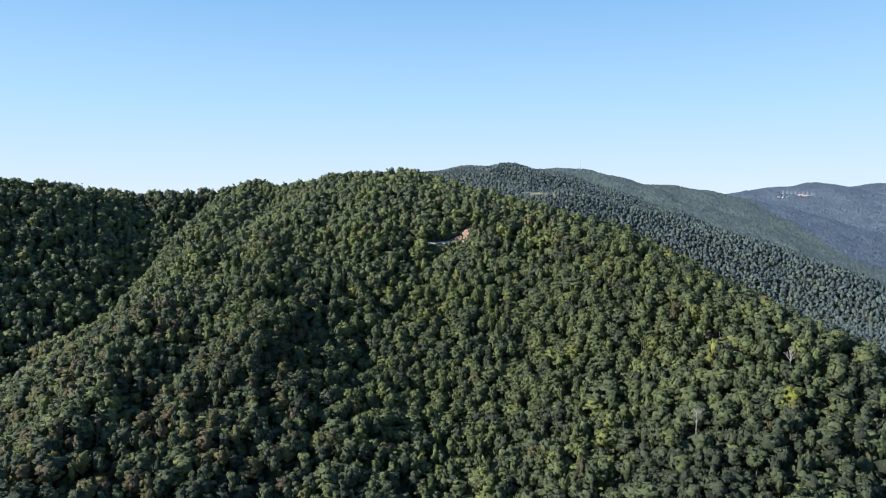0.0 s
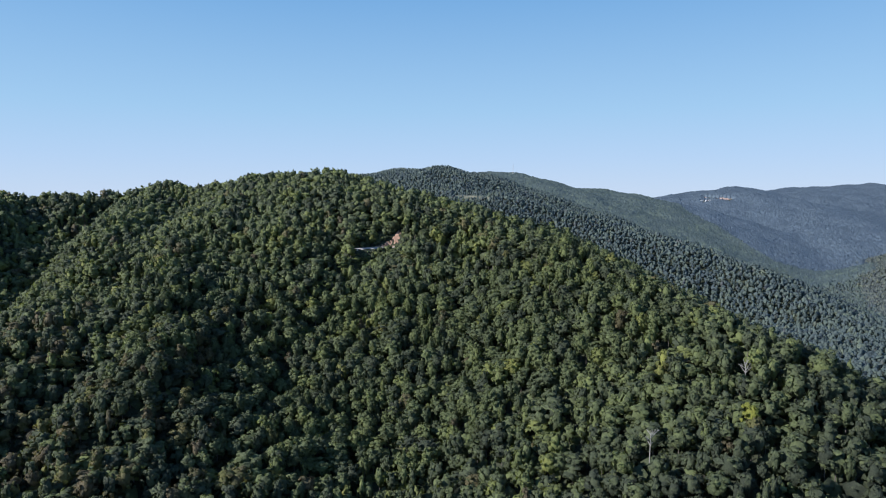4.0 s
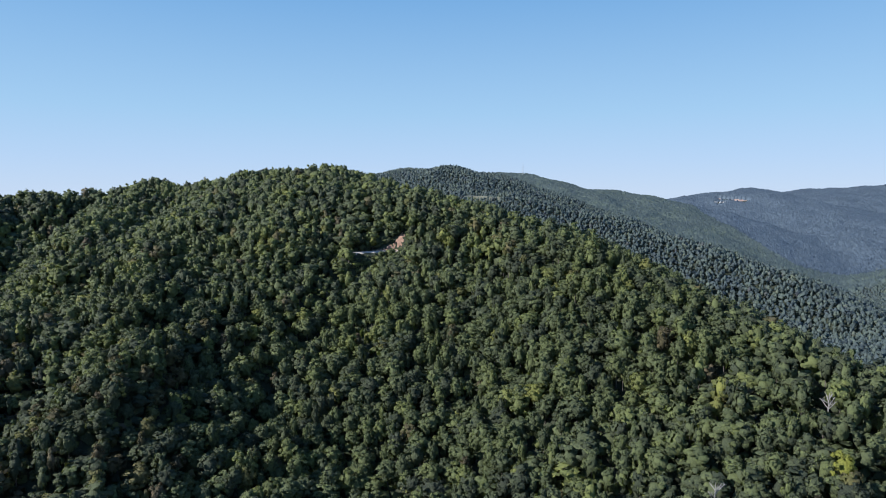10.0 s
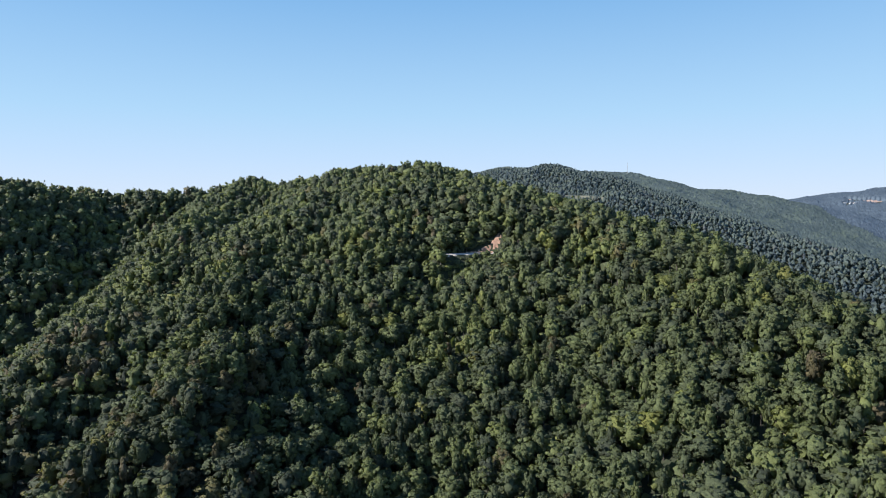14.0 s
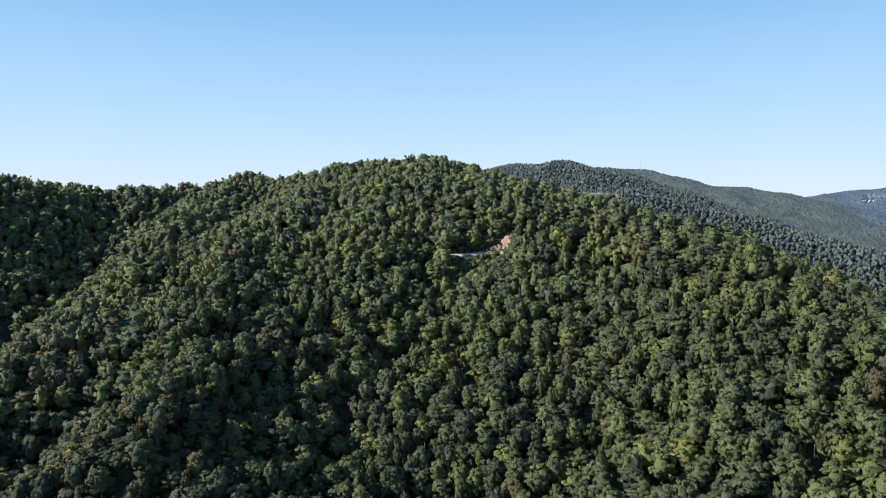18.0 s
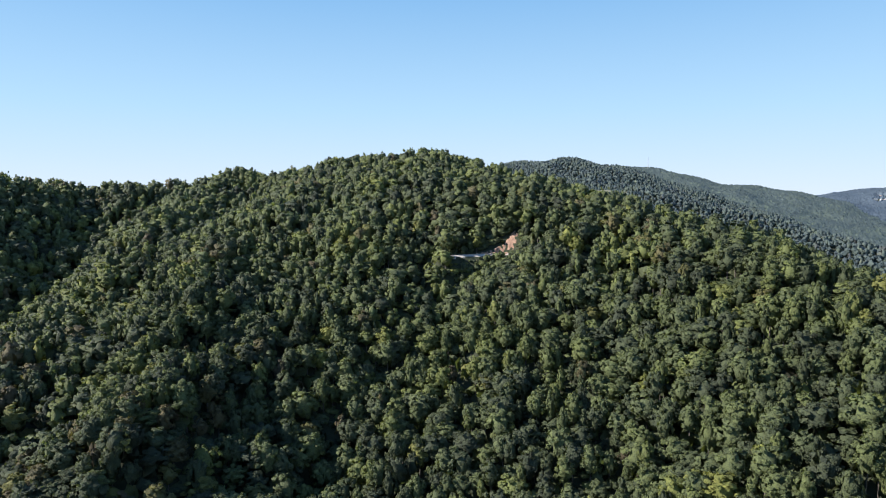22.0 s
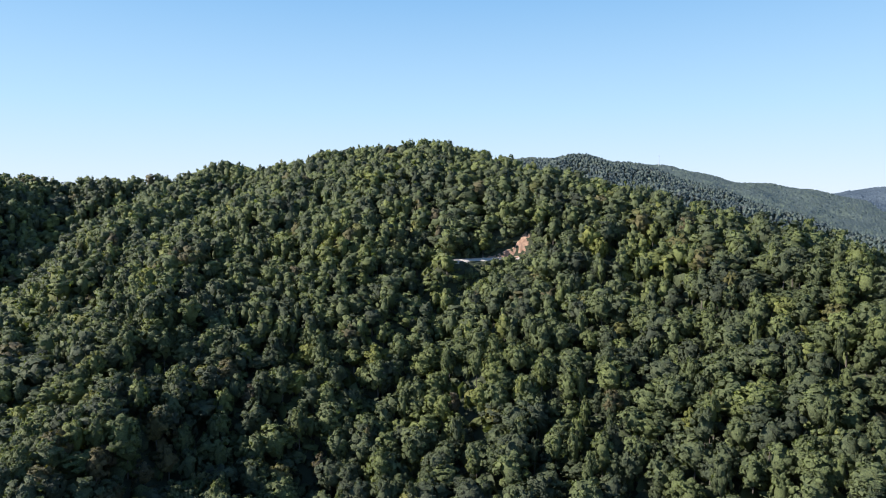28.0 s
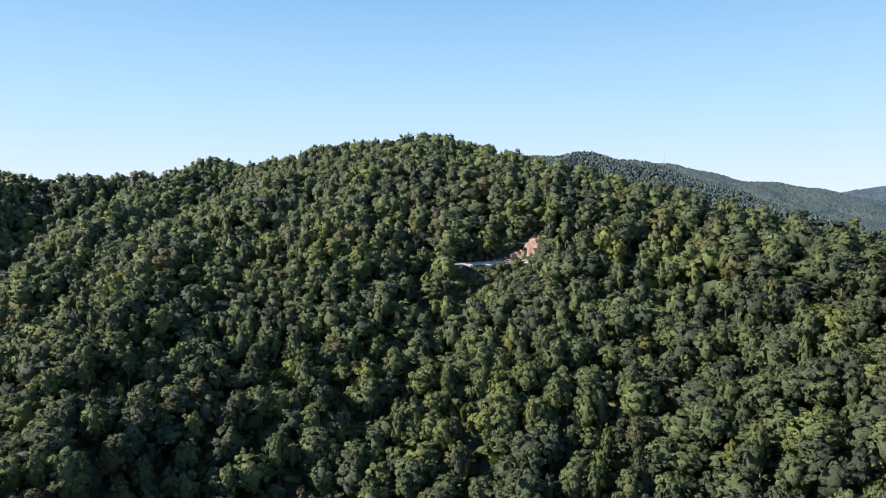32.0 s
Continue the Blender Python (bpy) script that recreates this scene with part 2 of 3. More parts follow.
def washed_out(x, y):
    out = 0
    for line, depth, width in RAVINES:
        away = np.full(np.shape(x), 1e6)
        for (ax, ay), (bx, by) in zip(line[:-1], line[1:]):
            dx, dy = bx - ax, by - ay
            s = np.clip(((x - ax) * dx + (y - ay) * dy) / (dx * dx + dy * dy), 0, 1)
            away = np.minimum(away, np.hypot(x - ax - s * dx, y - ay - s * dy))
        out = out + depth * np.exp(-(away / width) ** 2)
    return out


def ground_height(x, y):
    x, y = np.asarray(x, float), np.asarray(y, float)
    hs = [crest_height(x, y, *r) for r in RIDGES] + [valley_floor(x, y)]
    top = np.maximum.reduce(hs)
    z = top + 7.0 * np.log(sum(np.exp((h - top) / 7.0) for h in hs))
    far = np.clip((np.hypot(x, y - 150) - 900) / 900, 0, 1)
    z = z + (1 - far) * (2.2 * waves(x, y, 75, 3) + 1.5 * waves(x, y, 38, 5)) + far * 7 * waves(x, y, 210, 4) * np.clip((z - valley_floor(x, y)) / 70, 0.1, 1)
    z = z - washed_out(x, y)
    # bench of the dirt road, cut into the hillside
    u, v = road_axes(x, y)
    on = np.clip((34 - np.abs(u - 11)) / 12, 0, 1) * np.clip(1 - np.where(v > 0, (v - 2.6) / 4.5, (-v - 5) / 8), 0, 1)
    return z + on * (142.9 + 0.02 * u + 0.13 * v - z)


ROAD_AT, ROAD_ALONG = (-34.0, 657.0), (0.965, 0.262)


def road_axes(x, y):
    """Metres along the dirt road from its west end, and metres uphill from its middle."""
    dx, dy = x - ROAD_AT[0], y - ROAD_AT[1]
    return dx * ROAD_ALONG[0] + dy * ROAD_ALONG[1], dy * ROAD_ALONG[0] - dx * ROAD_ALONG[1]


def mesh_of(name, verts, loops, starts, totals, materials, smooth=False, tone=None, slots=None):
    me = bpy.data.meshes.new(name)
    me.vertices.add(len(verts))
    me.vertices.foreach_set("co", np.ascontiguousarray(verts, np.float32).ravel())
    me.loops.add(len(loops))
    me.loops.foreach_set("vertex_index", np.ascontiguousarray(loops, np.int32))
    me.polygons.add(len(starts))
    me.polygons.foreach_set("loop_start", np.ascontiguousarray(starts, np.int32))
    me.polygons.foreach_set("loop_total", np.ascontiguousarray(totals, np.int32))
    for m in materials:
        me.materials.append(m)
    if slots is not None:
        me.polygons.foreach_set("material_index", np.ascontiguousarray(slots, np.int32))
    me.polygons.foreach_set("use_smooth", np.full(len(starts), smooth))
    if tone is not None:
        me.attributes.new("tone", "FLOAT", "POINT").data.foreach_set("value", np.ascontiguousarray(tone, np.float32))
    me.update(calc_edges=True)
    return me


def tri_mesh(name, verts, tris, materials, smooth=False, tone=None, slots=None):
    n = len(tris)
    return mesh_of(name, verts, np.asarray(tris).ravel(), np.arange(n) * 3, np.full(n, 3), materials, smooth, tone, slots)


def part(name, bm, material, parent, label=""):
    me = bpy.data.meshes.new(name)
    bm.to_mesh(me)
    bm.free()
    me.materials.append(material)
    ob = new(name, me)
    ob.parent = parent
    return tagged(ob, label)


def grown(a, b, step, limit, rate=1.12):
    """Even steps from a to b, then ever longer ones out to the limits."""
    mid = list(np.arange(a, b + 0.1, step))
    lo, hi, s, t = [], [], step, step
    while (lo or mid)[-1 if lo else 0] > -limit:
        s = min(s * rate, 70)
        lo.append((lo[-1] if lo else mid[0]) - s)
    while (hi or mid)[-1] < limit:
        t = min(t * rate, 70)
        hi.append((hi[-1] if hi else mid[-1]) + t)
    return np.array(lo[::-1] + mid + hi)


gx = np.unique(np.concatenate([grown(-720, 420, 10, 5200), np.arange(-70, 42, 2.5), np.arange(640, 760, 8.0)]))
gy = np.unique(np.concatenate([grown(150, 1000, 10, 5200), np.arange(635, 700, 2.5), np.arange(1430, 1680, 12.0)]))
GX, GY = np.meshgrid(gx, gy)
GZ = ground_height(GX, GY)
nx, ny = len(gx), len(gy)
ii = (np.arange(ny - 1)[:, None] * nx + np.arange(nx - 1)[None]).ravel()
quads = np.stack([ii, ii + 1, ii + nx + 1, ii + nx], 1)
ground = new("ground", mesh_of("ground", np.stack([GX.ravel(), GY.ravel(), GZ.ravel()], 1), quads.ravel(), np.arange(len(quads)) * 4,
                               np.full(len(quads), 4), [LITTER], True))
tagged(ground, "dark leaf-littered forest floor over steep hills and valleys", "ground", kind="structure")


# ---- trees ----
def ico(level):
    bm = bmesh.new()
    bmesh.ops.create_icosphere(bm, subdivisions=level, radius=1)
    v = np.array([p.co[:] for p in bm.verts])
    f = np.array([[w.index for w in g.verts] for g in bm.faces])
    bm.free()
    return v, f


ICO = ico(1)


def crown_shape(seed, radius, low, high, puffs, cards, card_size, pointed=0.0, loose=0.13):
    """Leafy crown: rounded masses of foliage, one for each bough end, each fringed with sprays of leaves, round a dim inner mass. Vertices, triangles, and the way each vertex faces."""
    r = np.random.RandomState(seed)
    k = np.arange(puffs) + 0.5
    up, a = 1 - 1.62 * k / puffs, k * 2.39996 + r.uniform(0, 6)
    flat = np.sqrt(np.clip(1 - up * up, 0, 1))
    dirs = np.stack([np.cos(a) * flat, np.sin(a) * flat, up], 1) + r.normal(size=(puffs, 3)) * 0.17
    dirs /= np.linalg.norm(dirs, axis=1)[:, None]
    lean = r.normal(size=3) * (0.14, 0.14, 0.0)
    mid, half = low + (high - low) * 0.5, (high - low) * 0.5
    own = radius * 1.22 / math.sqrt(puffs) * r.uniform(0.65, 1.4, puffs)
    reach = 1 - own / radius * 0.8 + r.uniform(-1.0, 0.8, puffs) * loose + dirs @ lean
    narrow = 1 - pointed * np.clip(dirs[:, 2], 0, 1) * 0.75
    at = np.stack([dirs[:, 0] * reach * narrow * radius, dirs[:, 1] * reach * narrow * radius,
                   mid + np.sign(dirs[:, 2]) * np.abs(dirs[:, 2]) * reach * half * np.where(dirs[:, 2] < 0, 0.85, 0.92)], 1)
    iv, tri = ICO
    vs, fs, ws, count = [], [], [], 0

    def add(v, f, w):
        nonlocal count
        vs.append(v)
        fs.append(f + count)
        ws.append(w)
        count += len(v)

    def turned():
        q = np.linalg.qr(r.normal(size=(3, 3)))[0]
        return iv @ (q * np.sign(np.linalg.det(q)))

    c = turned()
    add(c * (radius * 0.62, radius * 0.62, half * 0.8) + (0, 0, mid - half * 0.08), tri[c[tri].mean(1)[:, 2] > -0.55], c)
    for i in range(puffs):
        c = turned()
        n = c * r.uniform(0.5, 1.3, (len(c), 1))
        v = at[i] + n * own[i] * (1.0, 1.0, 0.86)
        w = c * 0.62 + dirs[i] * 0.85 + r.normal(size=c.shape) * 0.28
        outer = (c[tri].mean(1) @ dirs[i]) > -0.2
        add(v, tri[outer], w)
        for _ in range(cards):
            d = r.normal(size=3) + dirs[i] * 0.9 + (0, 0, 0.25)
            d /= np.linalg.norm(d)
            p = at[i] + d * own[i] * r.uniform(0.8, 1.12) * (1, 1, 0.9)
            face = d + r.normal(size=3) * 0.6 + (0, 0, 0.3)
            face /= np.linalg.norm(face)
            e = np.cross(face, r.normal(size=3))
            e /= np.linalg.norm(e)
            g = np.cross(face, e)
            z = card_size * r.uniform(0.6, 1.3)
            spray = np.array([p + e * z * 0.72, p + g * z * 0.46 - e * z * 0.3, p - g * z * 0.5 - e * z * 0.2])
            add(spray, np.array([[0, 1, 2]]), np.tile(d * 0.35 + dirs[i] * 0.75 + face * 0.5, (3, 1)))
    ws = np.concatenate(ws)
    return np.concatenate(vs), np.concatenate(fs), ws / np.linalg.norm(ws, axis=1)[:, None]


def trunk_shape(seed, height, base, limbs, spread):
    """Tapered stem with limbs that rise into the crown."""
    r = np.random.RandomState(seed)
    vs, fs, count = [], [], 0

    def limb(p, q, r0, r1, sides):
        nonlocal count
        p, q = np.array(p, float), np.array(q, float)
        d = (q - p) / np.linalg.norm(q - p)
        a = np.cross(d, (0.3, 1, 0.2))
        a /= np.linalg.norm(a)
        b = np.cross(d, a)
        ang = np.arange(sides) * math.tau / sides
        ring = np.cos(ang)[:, None] * a + np.sin(ang)[:, None] * b
        vs.append(np.concatenate([p + ring * r0, q + ring * r1]))
        k = np.arange(sides)
        k2 = (k + 1) % sides
        fs.append(np.concatenate([np.stack([k, k2, k2 + sides], 1), np.stack([k, k2 + sides, k + sides], 1)]) + count)
        count += 2 * sides

    lean = r.normal(size=2) * 0.25
    limb((0, 0, -1.2), (lean[0], lean[1], height * 0.55), base, base * 0.62, 6)
    limb((lean[0], lean[1], height * 0.55), (lean[0] * 2, lean[1] * 2, height), base * 0.62, base * 0.15, 5)
    for k in range(limbs):
        a = k * 2.4 + r.uniform(-0.4, 0.4)
        h = height * r.uniform(0.45, 0.8)
        o = spread * r.uniform(0.55, 0.9)
        limb((lean[0], lean[1], h), (lean[0] + math.cos(a) * o, lean[1] + math.sin(a) * o, h + spread * r.uniform(0.4, 0.9)), base * 0.32, base * 0.08, 4)
    return np.concatenate(vs), np.concatenate(fs)


def scatter(x0, x1, y0, y1, step, seed):
    """A jittered grid of places."""
    r = np.random.RandomState(seed)
    xs, ys = np.meshgrid(np.arange(x0, x1, step), np.arange(y0, y1, step))
    xs = xs + r.uniform(-0.5, 0.5, xs.shape) * step + (np.arange(len(ys)) % 2 * step / 2)[:, None]
    ys = ys + r.uniform(-0.5, 0.5, ys.shape) * step
    return xs.ravel(), ys.ravel()


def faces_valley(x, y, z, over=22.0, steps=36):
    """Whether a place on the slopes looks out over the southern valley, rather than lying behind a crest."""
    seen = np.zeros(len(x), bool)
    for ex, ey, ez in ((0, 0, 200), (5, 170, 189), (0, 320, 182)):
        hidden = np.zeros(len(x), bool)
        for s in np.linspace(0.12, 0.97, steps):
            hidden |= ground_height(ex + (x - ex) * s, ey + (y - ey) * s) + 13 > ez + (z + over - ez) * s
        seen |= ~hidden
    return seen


STRIP = (1736.0, 3430.0)
HAMLET = (1668.0, 3421.0)


def cleared(x, y, margin=0.0):
    """Places with no trees: the road with its bank, the far fields, the valley farm."""
    u, v = road_axes(x, y)
    road = (u > -5 - margin) & (u < 36 + margin) & (v > -31 - margin) & (v < 9.5 + margin)
    bank = (u > 21 - margin) & (u < 48 + margin) & (v > -26 - margin) & (v < 13 + margin)
    field = (np.abs(x - 172) < 44) & (y > 1446) & (y < 1575)
    along, away = (x - STRIP[0]) * 0.48 - (y - STRIP[1]) * 0.88, (x - STRIP[0]) * 0.88 + (y - STRIP[1]) * 0.48
    strip = (np.abs(along) < 95) & (away > -30) & (away < 8)
    ax, ay = (x - 679) * 0.77 - (y - 825) * 0.64, (x - 679) * 0.64 + (y - 825) * 0.77
    farm = (ax / 19) ** 2 + (ay / 52) ** 2 < 1
    hx_, hy_ = (x - HAMLET[0]) * 0.89 - (y - HAMLET[1]) * 0.45, (x - HAMLET[0]) * 0.45 + (y - HAMLET[1]) * 0.89
    hamlet = (np.abs(hx_) < 25) & (hy_ > -30) & (hy_ < 14)
    return road | bank | field | strip | farm | hamlet


def sizes(rand, n):
    return np.clip(rand.normal(0.98, 0.25, n) + (rand.uniform(size=n) < 0.14) * 0.32, 0.5, 1.65)


def tones(x, y, rand):
    """Tone of each tree: mixed, with stands of the same kind and drier crests."""
    stand = waves(x, y, 90, 11) * 0.10 + waves(x, y, 34, 12) * 0.08
    t = 0.38 + stand + rand.normal(size=len(x)) * 0.155
    # oak stands, already browning, low on the western spur
    oaks_and_shade = np.clip((-60 - x) / 70, 0, 1) * np.clip((570 - y) / 80, 0, 1) * np.clip(0.75 + 0.5 * waves(x, y, 60, 13), 0, 1)
    # shade put into the tone: darker low on the spur and along the foot
    t = t - 0.16 * oaks_and_shade - 0.18 * np.clip((400 - y) / 60, 0, 1)
    autumn = rand.uniform(size=len(x)) < 0.022 + 0.30 * oaks_and_shade
    return np.where(autumn, rand.uniform(0.86, 1.0, len(x)), np.clip(t, 0.02, 0.84))


def facing(me, ways):
    """Leaves take the light the way their bough faces."""
    me.normals_split_custom_set_from_vertices(np.ascontiguousarray(ways, np.float32))
    return me


def joined_trees(name, shapes, x, y, z, size, tall, tone, seed, materials):
    """Many trees in one mesh."""
    r = np.random.RandomState(seed)
    kind, turn = r.randint(len(shapes), size=len(x)), r.uniform(0, math.tau, len(x))
    vs, fs, ts, ss, ws, count = [], [], [], [], [], 0
    for k, (sv, sf, slot, sw) in enumerate(shapes):
        pick = np.where(kind == k)[0]
        c, s = np.cos(turn[pick])[:, None], np.sin(turn[pick])[:, None]
        w, h = size[pick][:, None], tall[pick][:, None]
        px = (sv[:, 0] * c - sv[:, 1] * s) * w + x[pick][:, None]
        py = (sv[:, 0] * s + sv[:, 1] * c) * w + y[pick][:, None]
        pz = sv[:, 2] * h + z[pick][:, None]
        vs.append(np.stack([px, py, pz], -1).reshape(-1, 3))
        ws.append(np.stack([sw[:, 0] * c - sw[:, 1] * s, sw[:, 0] * s + sw[:, 1] * c, sw[:, 2] + 0 * c], -1).reshape(-1, 3))
        fs.append((sf[None] + (np.arange(len(pick)) * len(sv))[:, None, None]).reshape(-1, 3) + count)
        ts.append(np.repeat(tone[pick], len(sv)))
        ss.append(np.tile(slot, len(pick)))
        count += len(sv) * len(pick)
    me = tri_mesh(name, np.concatenate(vs), np.concatenate(fs), materials, True, np.concatenate(ts), np.concatenate(ss))
    return new(name, facing(me, np.concatenate(ws)))


def whole_tree(seed, radius, low, high, puffs, cards, card_size, pointed=0.0, stem=True, loose=0.13):
    v, f, w = crown_shape(seed, radius, low, high, puffs, cards, card_size, pointed, loose)
    slot = np.zeros(len(f), int)
    if stem:
        tv = np.array([(0.35, 0, -1.5), (-0.2, 0.3, -1.5), (-0.2, -0.3, -1.5), (0.15, 0, high * 0.7), (-0.1, 0.14, high * 0.7), (-0.1, -0.14, high * 0.7)])
        tf = np.array([(0, 1, 4), (0, 4, 3), (1, 2, 5), (1, 5, 4), (2, 0, 3), (2, 3, 5)])
        f = np.concatenate([f, tf + len(v)])
        w = np.concatenate([w, tv * (1, 1, 0) / np.linalg.norm(tv[:, :2], axis=1)[:, None]])
        v = np.concatenate([v, tv])
        slot = np.concatenate([slot, np.ones(len(tf), int)])
    return v, f, slot, w


def softened(shape, up=0.8):
    """Tips the normals up, to even out light and shade on far crowns."""
    v, f, slot, w = shape
    w = w + np.array((0, 0, up))
    return v, f, slot, w / np.linalg.norm(w, axis=1)[:, None]


rng = np.random.RandomState(7)
# trees that stand out: place, width, height, tone, name, label
NOTABLE = [
    (177.0, 342.4, 1.2, 1.08, 0.83, "tulip_tree", "bright yellow tulip tree glowing among dark green trees"),
    (152.3, 458.2, 1.0, 0.95, 1.0, "sourwood_tree", "sourwood tree with a dull red autumn crown"),
    (110.6, 561.5, 1.15, 1.05, 0.76, "hickory_tree", "large pale yellow-green hickory tree on the slope"),
    (110.9, 545.5, 0.8, 0.95, 0.80, "birch_tree", "slender pale birch tree with yellowing leaves"),
    (-26.4, 560.4, 0.55, 1.05, 0.97, "sourwood_tree", "narrow brown sourwood tree standing in the ravine"),
    (-93.7, 524.1, 1.2, 1.0, 0.90, "oak_tree", "broad oak tree with an olive-brown crown"),
    (-101.2, 585.2, 1.15, 0.95, 0.84, "hickory_tree", "pale olive hickory tree above the ravine"),
    (-135.1, 523.8, 0.85, 0.85, 0.92, "oak_tree", "small ochre-brown oak tree on the spur"),
    (44.0, 640.0, 1.0, 1.05, 0.79, "tulip_tree", "light green tulip tree near the gravel road"),
    (-21.0, 668.0, 0.7, 0.75, 0.80, "tulip_tree", "young yellow-green tulip tree on the road bank"),
]


def near_notable(x, y, reach=4.3):
    taken = np.min([np.hypot(x - n[0], y - n[1]) / (0.5 + 0.5 * n[2]) for n in NOTABLE], axis=0) < reach
    return taken | (np.hypot(x - 129, y - 349) < 3.4) | (np.hypot(x - 190, y - 372) < 3.0)


# stretch of the hillside where trees stand singly
SINGLE = (-190.0, 185.0, 425.0, 595.0)

# wooded slopes of the near hill
x, y = scatter(-700, 420, 150, 980, 7.0, 21)
near_enough = np.hypot(x, y) > 190
z = ground_height(x, y)
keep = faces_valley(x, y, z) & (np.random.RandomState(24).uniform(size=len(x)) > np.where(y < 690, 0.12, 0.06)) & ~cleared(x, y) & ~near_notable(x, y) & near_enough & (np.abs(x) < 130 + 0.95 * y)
x, y, z = x[keep], y[keep], z[keep]
single = (x > SINGLE[0]) & (x < SINGLE[1]) & (y > SINGLE[2]) & (y < SINGLE[3])
mid = ~single
SHAPES = ((1, 1, 0), (1.12, 0.95, 0), (0.92, 1.05, 0.15), (1.05, 0.98, 0.1), (0.88, 1.1, 0.25), (1.2, 0.92, 0), (0.95, 0.9, 0.1), (1.0, 1.06, 0.12))
FINE = [whole_tree(100 + k, 4.7 * w, 2.5, 17.0 * h, 13, 9, 1.2, p) for k, (w, h, p) in enumerate(SHAPES)]
PLAIN = [whole_tree(120 + k, 5.3 * w, 0.5, 18.3 * h, 11, 6, 1.2, p * 0.5) for k, (w, h, p) in enumerate(SHAPES)]
upper = (y > 690) | (x < -330) | (x > 230)
for name, label, pick, shapes, power, highest in (
        ("hillside_forest", "dense green deciduous forest covering the steep hillsides", mid & ~upper, FINE, 1.0, 1.2),
        ("ridge_forest", "dense green deciduous forest along the ridge tops", mid & upper, PLAIN, 0.9, 1.16)):
    n = int(pick.sum())
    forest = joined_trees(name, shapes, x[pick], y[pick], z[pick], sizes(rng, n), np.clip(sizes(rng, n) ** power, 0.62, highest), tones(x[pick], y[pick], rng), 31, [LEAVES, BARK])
    tagged(forest, label, "forest", kind="stuff")
    print(name, n)

# undergrowth between the trunks
xu, yu = scatter(-330, 235, 300, 690, 5.6, 27)
keep = ~cleared(xu, yu)
xu, yu = xu[keep], yu[keep]
SAPLINGS = [whole_tree(170 + k, 2.9, -0.5, 5.2, 1, 5, 1.4, 0.1, False) for k in range(4)]
n = len(xu)
under = joined_trees("undergrowth", SAPLINGS, xu, yu, ground_height(xu, yu), rng.uniform(0.7, 1.3, n), rng.uniform(0.6, 1.5, n), tones(xu, yu, rng), 34, [LEAVES, BARK])
tagged(under, "dark green saplings and undergrowth between the trees", "undergrowth", kind="stuff")

# thinly drawn woods on the slopes turned away from the southern valley and on its floor
xb, yb = scatter(-950, 950, -350, 1300, 14.0, 25)
zb = ground_height(xb, yb)
hit = np.round(np.stack([x, y], 1) / 12).astype(int)
planted = set(map(tuple, hit)) | set(map(tuple, hit + (1, 0))) | set(map(tuple, hit + (0, 1))) | set(map(tuple, hit - (1, 0))) | set(map(tuple, hit - (0, 1)))
keep = np.array([tuple(p) not in planted for p in np.round(np.stack([xb, yb], 1) / 12).astype(int)])
keep &= ~cleared(xb, yb, 4.0) & ~near_notable(xb, yb, 9.0) & ~((xb > 440) & (yb > 250)) & (yb < 985)
xb, yb, zb = xb[keep], yb[keep], zb[keep]
BACK = [whole_tree(150 + k, 7.0, 1.0, 15.0, 5, 4, 1.9, 0.0, False) for k in range(5)]
n = len(xb)
woods = joined_trees("back_slope_woods", BACK, xb, yb, zb, rng.uniform(0.8, 1.25, n), rng.uniform(0.85, 1.1, n), tones(xb, yb, rng), 33, [LEAVES, BARK])
tagged(woods, "green deciduous woods on the back slopes and valley floor", "forest", kind="stuff")
print("back", n)

# far woods
x2, y2 = scatter(-500, 1900, 250, 2150, 7.6, 22)
z2 = ground_height(x2, y2)
out = (x2 > 440) | (y2 > 985)
keep = out & ~cleared(x2, y2) & (np.hypot(x2, y2) > 450) & (x2 < 60 + 1.2 * y2)
x2, y2, z2 = x2[keep], y2[keep], z2[keep]
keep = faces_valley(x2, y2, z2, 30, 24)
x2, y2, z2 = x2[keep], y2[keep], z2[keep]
FARSH = [softened(whole_tree(200 + k, 3.6 * w, 1.0, 16.0 * h, 2, 5, 1.7, p + 0.2, False), 0.1) for k, (w, h, p) in enumerate(SHAPES)]
n = len(x2)
# painted haze is lighter on the valley's east side, darker and bluer west
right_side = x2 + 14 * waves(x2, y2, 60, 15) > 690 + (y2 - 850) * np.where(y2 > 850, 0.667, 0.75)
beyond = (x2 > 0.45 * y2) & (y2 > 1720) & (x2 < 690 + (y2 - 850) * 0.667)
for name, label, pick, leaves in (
        ("valley_woods", "haze-tinted green woods on the valley sides beyond the hill", right_side & ~beyond, LEAVES_VALLEY),
        ("far_woods", "haze-tinted blue-green woods on the far hills", ~right_side & ~beyond, LEAVES_FAR)):
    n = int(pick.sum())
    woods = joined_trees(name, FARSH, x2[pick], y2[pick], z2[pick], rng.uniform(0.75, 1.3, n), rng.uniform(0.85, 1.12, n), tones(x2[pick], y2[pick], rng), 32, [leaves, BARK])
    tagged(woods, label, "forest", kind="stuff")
print("far trees", n)


